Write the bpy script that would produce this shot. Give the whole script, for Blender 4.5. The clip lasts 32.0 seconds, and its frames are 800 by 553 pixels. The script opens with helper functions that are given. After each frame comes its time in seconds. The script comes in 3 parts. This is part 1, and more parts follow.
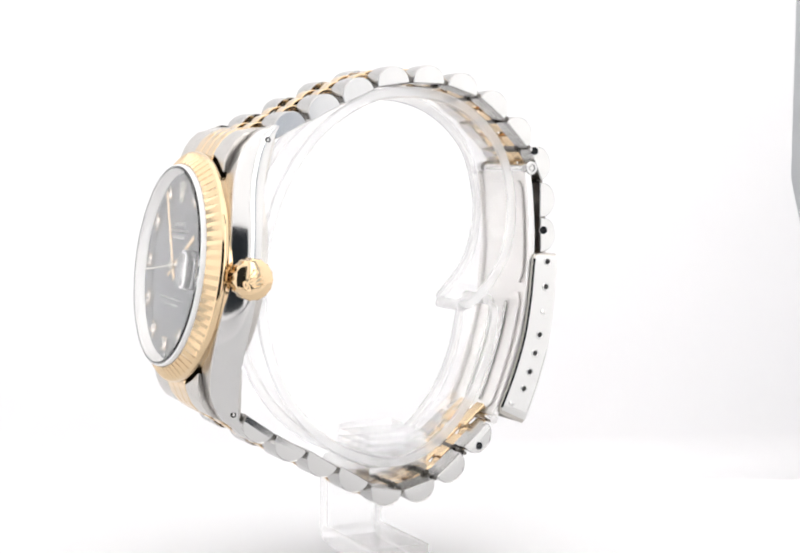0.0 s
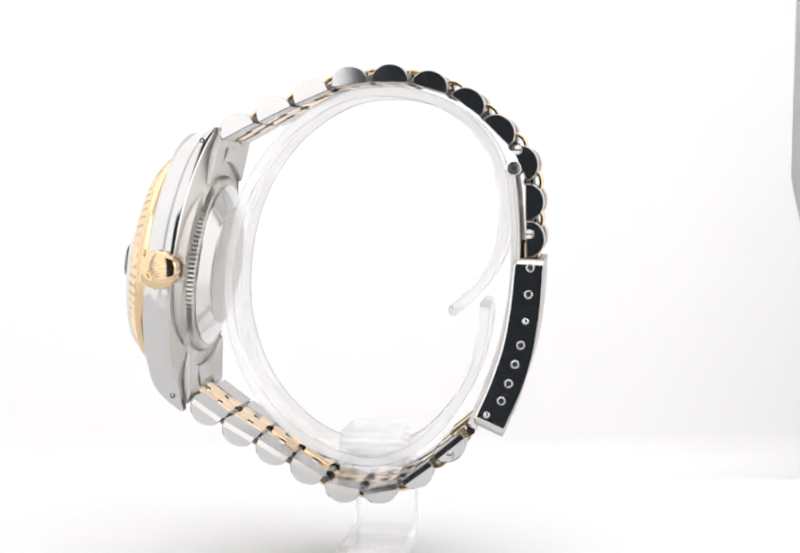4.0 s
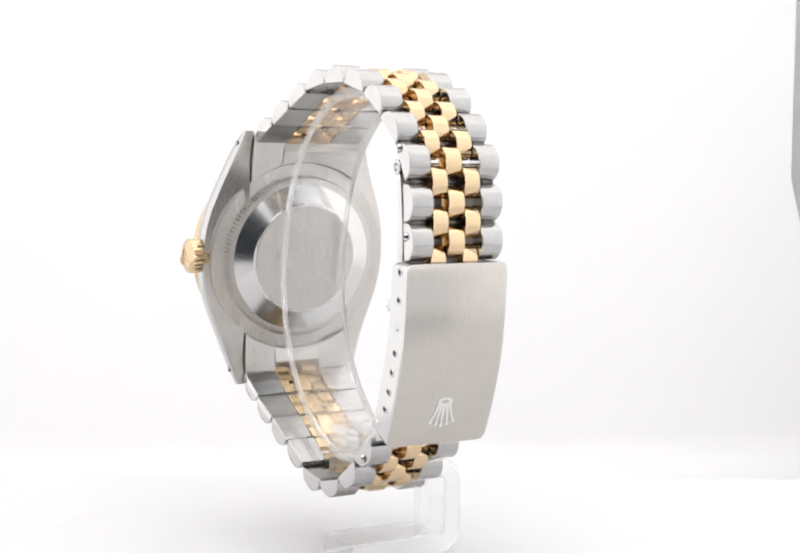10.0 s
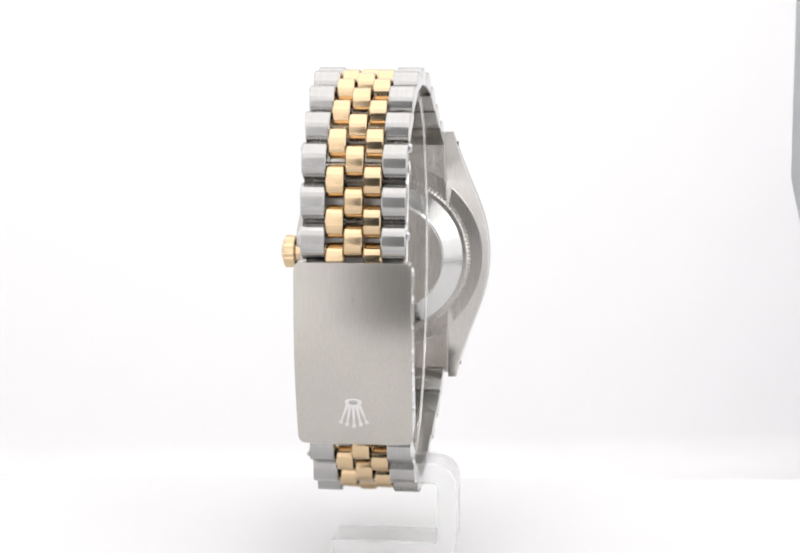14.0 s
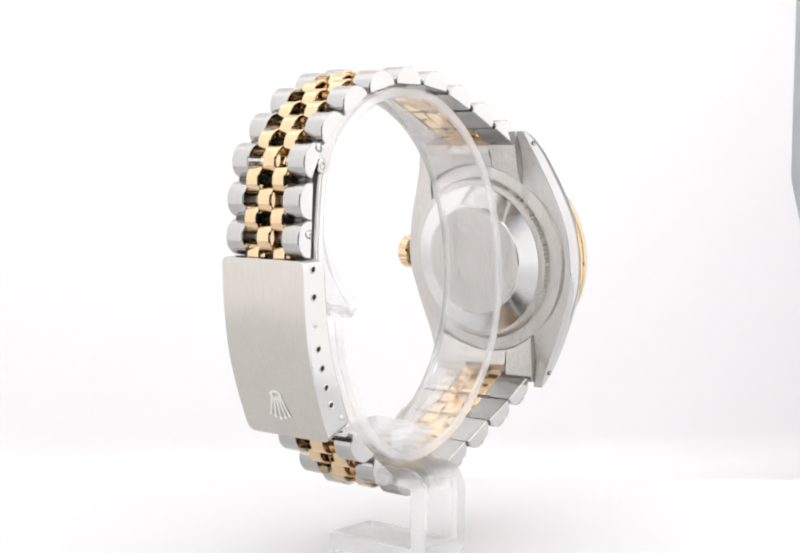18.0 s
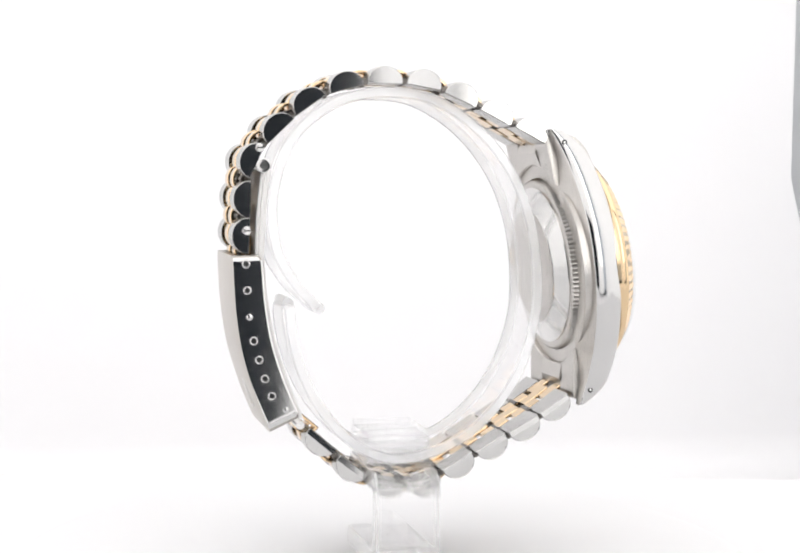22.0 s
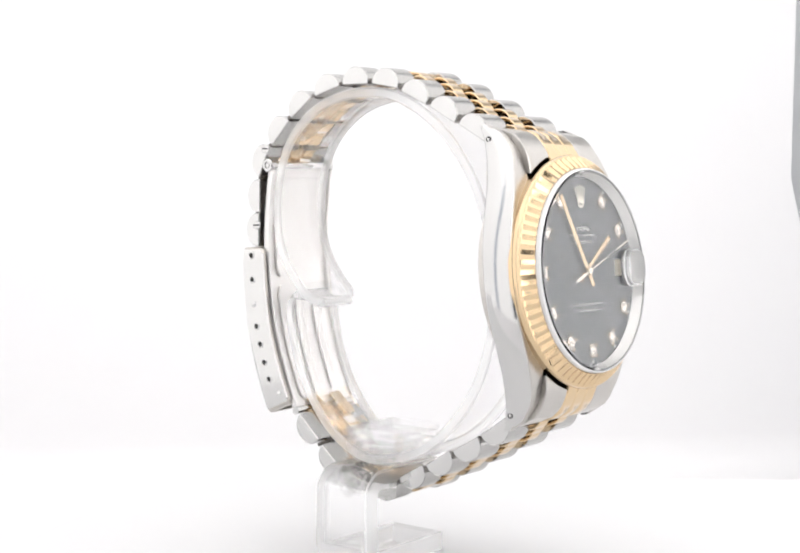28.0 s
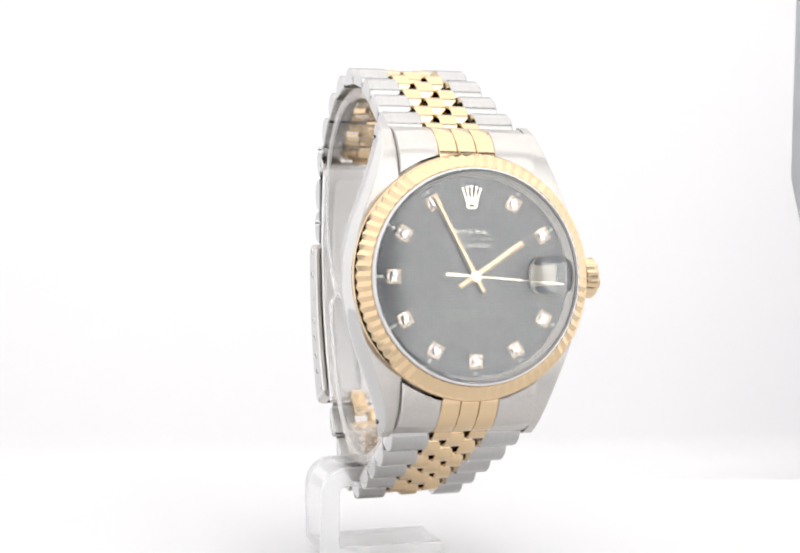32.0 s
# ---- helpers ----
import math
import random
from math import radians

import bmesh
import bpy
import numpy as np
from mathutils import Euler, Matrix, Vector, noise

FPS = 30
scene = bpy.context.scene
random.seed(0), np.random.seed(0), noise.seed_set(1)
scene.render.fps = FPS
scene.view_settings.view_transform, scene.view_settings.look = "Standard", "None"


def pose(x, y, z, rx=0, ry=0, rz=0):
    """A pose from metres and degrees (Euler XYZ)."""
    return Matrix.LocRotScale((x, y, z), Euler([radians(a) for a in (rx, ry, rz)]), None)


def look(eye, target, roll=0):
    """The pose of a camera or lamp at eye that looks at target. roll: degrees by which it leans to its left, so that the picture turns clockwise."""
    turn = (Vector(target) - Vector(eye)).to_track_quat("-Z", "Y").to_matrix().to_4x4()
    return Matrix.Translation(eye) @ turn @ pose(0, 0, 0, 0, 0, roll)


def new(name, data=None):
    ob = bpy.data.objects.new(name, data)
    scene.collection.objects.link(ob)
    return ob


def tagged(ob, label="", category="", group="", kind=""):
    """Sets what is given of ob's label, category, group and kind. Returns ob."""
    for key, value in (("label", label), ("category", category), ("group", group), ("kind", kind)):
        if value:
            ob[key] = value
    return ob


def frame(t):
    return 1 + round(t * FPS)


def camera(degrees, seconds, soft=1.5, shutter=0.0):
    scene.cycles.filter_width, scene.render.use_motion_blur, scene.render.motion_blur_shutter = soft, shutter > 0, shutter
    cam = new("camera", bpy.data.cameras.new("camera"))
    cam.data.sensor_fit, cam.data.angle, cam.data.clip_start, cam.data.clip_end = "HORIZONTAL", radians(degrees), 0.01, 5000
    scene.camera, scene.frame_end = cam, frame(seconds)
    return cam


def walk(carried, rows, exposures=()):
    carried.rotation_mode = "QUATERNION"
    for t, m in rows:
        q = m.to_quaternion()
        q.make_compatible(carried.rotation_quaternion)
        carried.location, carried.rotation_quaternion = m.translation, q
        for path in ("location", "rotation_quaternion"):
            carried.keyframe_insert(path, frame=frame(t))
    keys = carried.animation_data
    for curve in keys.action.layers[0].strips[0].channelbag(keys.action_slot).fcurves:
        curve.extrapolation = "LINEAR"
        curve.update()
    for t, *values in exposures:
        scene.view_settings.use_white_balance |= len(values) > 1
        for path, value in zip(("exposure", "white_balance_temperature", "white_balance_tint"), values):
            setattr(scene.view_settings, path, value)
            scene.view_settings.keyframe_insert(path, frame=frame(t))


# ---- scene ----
# ---------------------------------------------------------------- camera
MM = 0.001
cam = camera(30.21, 32.0, soft=2.0)
EYE = (0.0, -0.23846, 0.06378)
AIM = (0.00228, 0.0, 0.04557)
walk(cam, [(0.0, look(EYE, AIM, 0.579)), (32.0, look(EYE, AIM, 0.579))],
     [(0.0, 0.0), (2.0, -0.02), (5.0, -0.04), (8.0, -0.06), (20.0, -0.06), (23.0, -0.03), (25.0, -0.02), (28.0, -0.04), (31.0, -0.06), (32.0, -0.05)])

# ---------------------------------------------------------------- world
world = bpy.data.worlds.new("dim_room")
world.use_nodes = True
scene.world = world
world.node_tree.nodes["Background"].inputs["Color"].default_value = (0.030, 0.034, 0.040, 1)
world.node_tree.nodes["Background"].inputs["Strength"].default_value = 1.0


# ---------------------------------------------------------------- materials
def mat(name, color=(0.8, 0.8, 0.8), rough=0.5, metal=0.0, spec=0.5, emit=0.0, trans=0.0, ior=1.45, coat=0.0):
    m = bpy.data.materials.new(name)
    m.use_nodes = True
    b = m.node_tree.nodes["Principled BSDF"]
    b.inputs["Base Color"].default_value = (*color, 1)
    b.inputs["Roughness"].default_value = rough
    b.inputs["Metallic"].default_value = metal
    b.inputs["Specular IOR Level"].default_value = spec
    b.inputs["IOR"].default_value = ior
    b.inputs["Transmission Weight"].default_value = trans
    b.inputs["Coat Weight"].default_value = coat
    b.inputs["Coat Roughness"].default_value = 0.02
    if emit:
        b.inputs["Emission Color"].default_value = (*color, 1)
        b.inputs["Emission Strength"].default_value = emit
    return m


def grain(m, stretch, scale, bump, low, high, tint=None, detail=6.0):
    """Fine streaks: roughness and relief from stretched noise, with a slow second variation in colour."""
    t = m.node_tree
    n, l = t.nodes, t.links
    b = n["Principled BSDF"]
    co = n.new("ShaderNodeTexCoord")
    mp = n.new("ShaderNodeMapping")
    mp.inputs["Scale"].default_value = stretch
    nz = n.new("ShaderNodeTexNoise")
    nz.inputs["Scale"].default_value = scale
    nz.inputs["Detail"].default_value = detail
    rr = n.new("ShaderNodeMapRange")
    rr.inputs["To Min"].default_value = low
    rr.inputs["To Max"].default_value = high
    bp = n.new("ShaderNodeBump")
    bp.inputs["Strength"].default_value = bump
    bp.inputs["Distance"].default_value = 0.00005
    l.new(co.outputs["Object"], mp.inputs["Vector"])
    l.new(mp.outputs["Vector"], nz.inputs["Vector"])
    l.new(nz.outputs["Fac"], rr.inputs["Value"])
    l.new(rr.outputs["Result"], b.inputs["Roughness"])
    l.new(nz.outputs["Fac"], bp.inputs["Height"])
    l.new(bp.outputs["Normal"], b.inputs["Normal"])
    if tint:
        slow = n.new("ShaderNodeTexNoise")
        slow.inputs["Scale"].default_value = 160.0
        mix = n.new("ShaderNodeMix")
        mix.data_type = "RGBA"
        mix.inputs["A"].default_value = b.inputs["Base Color"].default_value
        mix.inputs["B"].default_value = (*tint, 1)
        l.new(co.outputs["Object"], slow.inputs["Vector"])
        l.new(slow.outputs["Fac"], mix.inputs["Factor"])
        l.new(mix.outputs["Result"], b.inputs["Base Color"])
    return m


STEEL = grain(mat("polished_steel", (0.64, 0.635, 0.625), 0.08, 1.0), (1, 1, 1), 900, 0.02, 0.05, 0.12, (0.60, 0.595, 0.585))
BRUSHED = grain(mat("brushed_steel", (0.475, 0.468, 0.457), 0.2, 1.0), (40, 1, 40), 300, 0.015, 0.16, 0.22, (0.425, 0.42, 0.41))
SATIN = grain(mat("satin_steel_lengthwise", (0.56, 0.53, 0.492), 0.3, 1.0), (40, 40, 1), 300, 0.03, 0.25, 0.33, (0.51, 0.485, 0.45))
CASE_SATIN = grain(mat("satin_case_steel", (0.54, 0.52, 0.495), 0.3, 1.0), (40, 1, 40), 400, 0.012, 0.25, 0.31, (0.49, 0.47, 0.445))
def streaks(m, stretch, scale, dark):
    """Fine brushed lines in the metal's tone."""
    t = m.node_tree
    n, l = t.nodes, t.links
    co, mp, nz, mx = n.new("ShaderNodeTexCoord"), n.new("ShaderNodeMapping"), n.new("ShaderNodeTexNoise"), n.new("ShaderNodeMix")
    mp.inputs["Scale"].default_value = stretch
    nz.inputs["Scale"].default_value, nz.inputs["Detail"].default_value = scale, 3.0
    mx.data_type, mx.blend_type = "RGBA", "MULTIPLY"
    rg = n.new("ShaderNodeMapRange")
    rg.inputs["From Min"].default_value, rg.inputs["From Max"].default_value = 0.3, 0.7
    rg.inputs["To Min"].default_value, rg.inputs["To Max"].default_value = dark, 1.05
    cc = n.new("ShaderNodeCombineColor")
    old = n["Principled BSDF"].inputs["Base Color"].links[0].from_socket
    l.new(co.outputs["Object"], mp.inputs["Vector"])
    l.new(mp.outputs["Vector"], nz.inputs["Vector"])
    l.new(nz.outputs["Fac"], rg.inputs["Value"])
    for k in ("Red", "Green", "Blue"):
        l.new(rg.outputs["Result"], cc.inputs[k])
    mx.inputs["Factor"].default_value = 1.0
    l.new(old, mx.inputs["A"])
    l.new(cc.outputs["Color"], mx.inputs["B"])
    l.new(mx.outputs["Result"], n["Principled BSDF"].inputs["Base Color"])


streaks(SATIN, (1, 1, 0.002), 5500, 0.955)
streaks(BRUSHED, (1, 0.03, 0.03), 8000, 0.96)
streaks(CASE_SATIN, (1, 0.04, 1), 8000, 0.975)
for m in (BRUSHED, SATIN):
    b = m.node_tree.nodes["Principled BSDF"]
    tg = m.node_tree.nodes.new("ShaderNodeTangent")
    tg.direction_type, tg.axis = "RADIAL", "X"
    b.inputs["Anisotropic"].default_value = 0.75
    b.inputs["Anisotropic Rotation"].default_value = 0.25
    m.node_tree.links.new(tg.outputs["Tangent"], b.inputs["Tangent"])
GOLD = grain(mat("polished_yellow_gold", (0.71, 0.54, 0.345), 0.08, 1.0), (1, 1, 1), 700, 0.02, 0.06, 0.13, (0.65, 0.485, 0.30))
RIM = mat("bright_inner_ring", (0.78, 0.77, 0.75), 0.38, 1.0)
EDGE_RING = mat("crystal_edge_white", (0.8, 0.8, 0.8), 0.3)
FLANK = grain(mat("softly_polished_steel", (0.58, 0.575, 0.567), 0.12, 1.0), (1, 1, 1), 600, 0.01, 0.09, 0.14, (0.545, 0.54, 0.532))
BEVEL = grain(mat("soft_mirror_steel", (0.64, 0.635, 0.625), 0.15, 1.0), (1, 1, 1), 500, 0.02, 0.12, 0.2, (0.60, 0.595, 0.585))
# bracelet pins: the gaps' shade and dark reflection painted into the steel
PIN = grain(mat("gap_shaded_steel", (0.16, 0.15, 0.14), 0.25, 1.0), (1, 1, 1), 500, 0.05, 0.2, 0.35, (0.11, 0.10, 0.09))
TRACK = mat("faint_grey_print", (0.30, 0.31, 0.31), 0.5)
FROST = grain(mat("frosted_steel", (0.88, 0.865, 0.85), 0.5, 1.0), (1, 1, 1), 900, 0.3, 0.45, 0.6, (0.80, 0.785, 0.77))
# black for holes, slots and the bezel's gap: their shade as colour
RECESS_SHADE = mat("recess_shade_black", (0.01, 0.01, 0.01), 0.6)
DIAL = grain(mat("black_lacquer_dial", (0.008, 0.016, 0.032), 0.25, 0.0, 0.5, coat=0.3), (1, 1, 1), 40, 0.0, 0.25, 0.25, (0.010, 0.018, 0.034))
INK = mat("pale_gold_print", (0.78, 0.77, 0.72), 0.45, 0.0)
LUME = mat("white_lume_dot", (0.75, 0.75, 0.7), 0.5)
GEM = mat("brilliant_stone", (0.95, 0.95, 0.97), 0.05, 1.0, 0.8)
# bright and dark cells paint the facets' sparkle into the stone's colour
gn, gl = GEM.node_tree.nodes, GEM.node_tree.links
vo, gr, gc = gn.new("ShaderNodeTexVoronoi"), gn.new("ShaderNodeMapRange"), gn.new("ShaderNodeTexCoord")
vo.inputs["Scale"].default_value = 3200.0
gr.inputs["From Min"].default_value, gr.inputs["From Max"].default_value = 0.25, 0.55
gr.inputs["To Min"].default_value, gr.inputs["To Max"].default_value = 0.1, 1.0
gx = gn.new("ShaderNodeCombineColor")
gl.new(gc.outputs["Object"], vo.inputs["Vector"])
gl.new(vo.outputs["Color"], gr.inputs["Value"])
for k in ("Red", "Green", "Blue"):
    gl.new(gr.outputs["Result"], gx.inputs[k])
gt = gn.new("ShaderNodeMix")
gt.data_type, gt.blend_type = "RGBA", "MULTIPLY"
gt.inputs["Factor"].default_value, gt.inputs["B"].default_value = 1.0, (0.88, 0.80, 0.73, 1)
gl.new(gx.outputs["Color"], gt.inputs["A"])
gl.new(gt.outputs["Result"], gn["Principled BSDF"].inputs["Base Color"])
PALE = mat("pale_gold_applique", (0.78, 0.73, 0.63), 0.2, 1.0)
PAPER = mat("ivory_date_card", (0.8, 0.74, 0.6), 0.5)
GLASS = mat("watch_crystal_glass", (1, 1, 1), 0.0, 0.0, 0.5, trans=1.0, ior=1.52)
ACRYL = mat("clear_acrylic", (0.99, 0.99, 0.99), 0.02, 0.0, 0.5, trans=1.0, ior=1.40)


def thin_out(m, share):
    """Lets a share of the light pass a clear plastic unbent."""
    t = m.node_tree
    mx, tr = t.nodes.new("ShaderNodeMixShader"), t.nodes.new("ShaderNodeBsdfTransparent")
    mx.inputs["Fac"].default_value = share
    t.links.new(t.nodes["Principled BSDF"].outputs["BSDF"], mx.inputs[1])
    t.links.new(tr.outputs["BSDF"], mx.inputs[2])
    t.links.new(mx.outputs["Shader"], t.nodes["Material Output"].inputs["Surface"])


thin_out(ACRYL, 0.8)
# partly opaque white: the brightness of clear cut edges put into the material
ACRYL_EDGE = mat("whitened_acrylic_edge", (0.99, 0.99, 0.99), 0.25, 0.0, 0.5, trans=0.55, ior=1.45)
thin_out(ACRYL_EDGE, 0.4)
ACRYL_BLOCK = mat("clear_acrylic_block", (0.99, 0.99, 0.99), 0.03, 0.0, 0.5, trans=1.0, ior=1.45)
thin_out(ACRYL_BLOCK, 0.55)


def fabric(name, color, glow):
    """Sheet with faint tone noise; any glow stands in for lamps behind it."""
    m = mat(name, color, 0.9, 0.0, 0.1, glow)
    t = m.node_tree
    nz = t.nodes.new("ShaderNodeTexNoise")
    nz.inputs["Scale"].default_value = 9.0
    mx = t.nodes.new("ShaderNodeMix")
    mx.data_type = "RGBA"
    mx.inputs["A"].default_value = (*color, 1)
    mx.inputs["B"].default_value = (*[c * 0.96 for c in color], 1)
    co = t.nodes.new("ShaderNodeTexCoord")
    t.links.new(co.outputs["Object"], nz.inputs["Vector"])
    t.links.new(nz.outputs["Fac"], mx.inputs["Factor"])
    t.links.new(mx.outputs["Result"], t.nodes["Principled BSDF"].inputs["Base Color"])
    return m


# no lamps are built behind: WALL and PANEL emit in their stead
WALL = fabric("glowing_white_fabric", (0.806, 0.80, 0.80), 0.74)
SWEEP = fabric("white_backdrop_sheet", (0.865, 0.86, 0.865), 0.0)
PANEL = fabric("glowing_ceiling_sheet", (0.826, 0.818, 0.816), 1.25)
# glow of an added panel, fading sideways so its reflection ends softly
GLOW_FACE = mat("reflected_glow_face", (1.0, 0.985, 0.96), 0.6, emit=1.6)
GLOW_FACE.node_tree.nodes["Principled BSDF"].inputs["Base Color"].default_value = (0.35, 0.345, 0.34, 1)
ln, ll = GLOW_FACE.node_tree.nodes, GLOW_FACE.node_tree.links
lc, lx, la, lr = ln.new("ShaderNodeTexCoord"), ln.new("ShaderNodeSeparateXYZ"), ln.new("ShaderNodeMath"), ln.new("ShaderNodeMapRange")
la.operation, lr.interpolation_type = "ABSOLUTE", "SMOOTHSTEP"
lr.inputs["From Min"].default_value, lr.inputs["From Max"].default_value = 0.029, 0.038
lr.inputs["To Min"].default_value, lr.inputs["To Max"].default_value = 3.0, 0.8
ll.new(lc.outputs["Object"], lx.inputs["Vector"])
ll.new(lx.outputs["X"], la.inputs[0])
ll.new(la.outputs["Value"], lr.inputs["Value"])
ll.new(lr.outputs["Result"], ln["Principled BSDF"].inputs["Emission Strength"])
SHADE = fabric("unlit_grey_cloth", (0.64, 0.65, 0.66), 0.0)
DIM_PANEL = fabric("dim_reflection_panel", (0.60, 0.64, 0.70), 0.0)
PLATTER = fabric("white_turntable_plastic", (0.735, 0.735, 0.74), 0.0)


# ---------------------------------------------------------------- mesh helpers (millimetres)
def mesh_of(name, bm, materials, smooth=None):
    bmesh.ops.recalc_face_normals(bm, faces=bm.faces)
    for v in bm.verts:
        v.co *= MM
    if smooth is not None:
        for f in bm.faces:
            f.smooth = True
        for e in bm.edges:
            if len(e.link_faces) == 2 and e.calc_face_angle(0) > radians(smooth):
                e.smooth = False
    me = bpy.data.meshes.new(name)
    bm.to_mesh(me)
    bm.free()
    for m in materials if isinstance(materials, (list, tuple)) else [materials]:
        me.materials.append(m)
    return me


def part(name, bm, material, parent, label="", at=None, smooth=35):
    me = bm if isinstance(bm, bpy.types.Mesh) else mesh_of(name, bm, material, smooth)
    ob = new(name, me)
    ob.parent = parent
    if at is not None:
        ob.matrix_basis = at
    return tagged(ob, label)


def loft(rings, closed=True, caps=True, bm=None, mats=None):
    """Skin over equal-length rings of 3D points."""
    bm = bm or bmesh.new()
    vs = [[bm.verts.new(p) for p in r] for r in rings]
    n = len(rings[0])
    for i in range(len(rings) - 1):
        for j in range(n if closed else n - 1):
            k = (j + 1) % n
            bm.faces.new((vs[i][j], vs[i][k], vs[i + 1][k], vs[i + 1][j]))
    if caps and closed:
        bm.faces.new(vs[0])
        bm.faces.new(vs[-1][::-1])
    return bm


def lathe(profile, n=96, bm=None, wave=None):
    """Profile of (r, h) turned about the third axis; closed into a solid ring or disc."""
    bm = bm or bmesh.new()
    rings = []
    for i in range(n):
        a = 2 * math.pi * i / n
        ring = []
        for j, (r, h) in enumerate(profile):
            d = wave(i, j) if wave else 0.0
            ring.append(bm.verts.new(((r + d) * math.cos(a), (r + d) * math.sin(a), h)) if r > 1e-6 else None)
        rings.append(ring)
    poles = {j: bm.verts.new((0, 0, h)) for j, (r, h) in enumerate(profile) if r <= 1e-6}
    for i in range(n):
        a, b = rings[i], rings[(i + 1) % n]
        for j in range(len(profile) - 1):
            q = [a[j] or poles[j], b[j] or poles[j], b[j + 1] or poles[j + 1], a[j + 1] or poles[j + 1]]
            q = list(dict.fromkeys(q))
            if len(q) > 2:
                bm.faces.new(q)
    return bm


def prism(outline, lo, hi, bm=None, inset=0.0):
    """Outline in the first two axes raised from lo to hi, the top drawn in by inset."""
    bm = bm or bmesh.new()
    cx = sum(p[0] for p in outline) / len(outline)
    cy = sum(p[1] for p in outline) / len(outline)
    k = 1 - inset
    return loft([[(x, y, lo) for x, y in outline], [(x, y, hi - inset * 0.5) for x, y in outline],
                 [(cx + (x - cx) * k, cy + (y - cy) * k, hi) for x, y in outline]], bm=bm)


def smooth_path(points, steps):
    """Catmull-Rom through 2D points."""
    out = []
    p = [points[0]] + list(points) + [points[-1]]
    for i in range(1, len(p) - 2):
        for s in range(steps):
            t = s / steps
            out.append(tuple(0.5 * (2 * p[i][k] + (p[i + 1][k] - p[i - 1][k]) * t
                                    + (2 * p[i - 1][k] - 5 * p[i][k] + 4 * p[i + 1][k] - p[i + 2][k]) * t * t
                                    + (3 * p[i][k] - p[i - 1][k] - 3 * p[i + 1][k] + p[i + 2][k]) * t ** 3) for k in (0, 1)))
    out.append(tuple(points[-1]))
    return out


def strip(path, x0, x1, t, bm=None, r=0.25, ease=0.0):
    """A bent strip: a path in (y, z), thickness t to its left side, from x0 to x1, with eased edges."""
    rings = []
    for i, (y, z) in enumerate(path):
        a = path[max(i - 1, 0)]
        b = path[min(i + 1, len(path) - 1)]
        d = math.hypot(b[0] - a[0], b[1] - a[1]) or 1
        ny, nz = -(b[1] - a[1]) / d, (b[0] - a[0]) / d
        far = min(math.dist(path[0], (y, z)), math.dist(path[-1], (y, z)))
        k = ease - math.sqrt(max(ease ** 2 - (ease - far) ** 2, 0)) if far < ease else 0.0
        a0, a1, q = x0 + k, x1 - k, abs(r)
        sec = [(a0 + q, 0), (a1 - q, 0), (a1, r), (a1, t - r), (a1 - q, t), (a0 + q, t), (a0, t - r), (a0, r)]
        rings.append([(x, y + ny * h, z + nz * h) for x, h in sec])
    return loft(rings, bm=bm)


def interp(x, table):
    if x <= table[0][0]:
        return table[0][1]
    for (a, p), (b, q) in zip(table, table[1:]):
        if x <= b:
            s = (x - a) / (b - a)
            return p + (q - p) * s
    return table[-1][1]


# ---------------------------------------------------------------- light box
def sheet(name, corners, material, label, category):
    """A wall of 6 mm, given by its inner face's four corners in metres, thickened away from the first normal."""
    bm = bmesh.new()
    c = [Vector(p) for p in corners]
    n = (c[1] - c[0]).cross(c[2] - c[0]).normalized() * 0.006
    lo = [bm.verts.new(p) for p in c]
    hi = [bm.verts.new(p - n) for p in c]
    bm.faces.new(lo)
    bm.faces.new(hi[::-1])
    for i in range(4):
        bm.faces.new((lo[i], hi[i], hi[(i + 1) % 4], lo[(i + 1) % 4]))
    bmesh.ops.recalc_face_normals(bm, faces=bm.faces)
    me = bpy.data.meshes.new(name)
    bm.to_mesh(me)
    bm.free()
    me.materials.append(material)
    return tagged(new(name, me), label, category, kind="structure")


BOX = pose(0, 0, 0, 0, 0, 9.0)
FLOOR, TOP, BACK, FRONT, LEFT, RIGHT = -0.040, 0.340, 0.236, -0.200, -0.24, 0.235
SWEEP_EDGE = 0.1752


def boxed(*p):
    return tuple(BOX @ Vector(p))


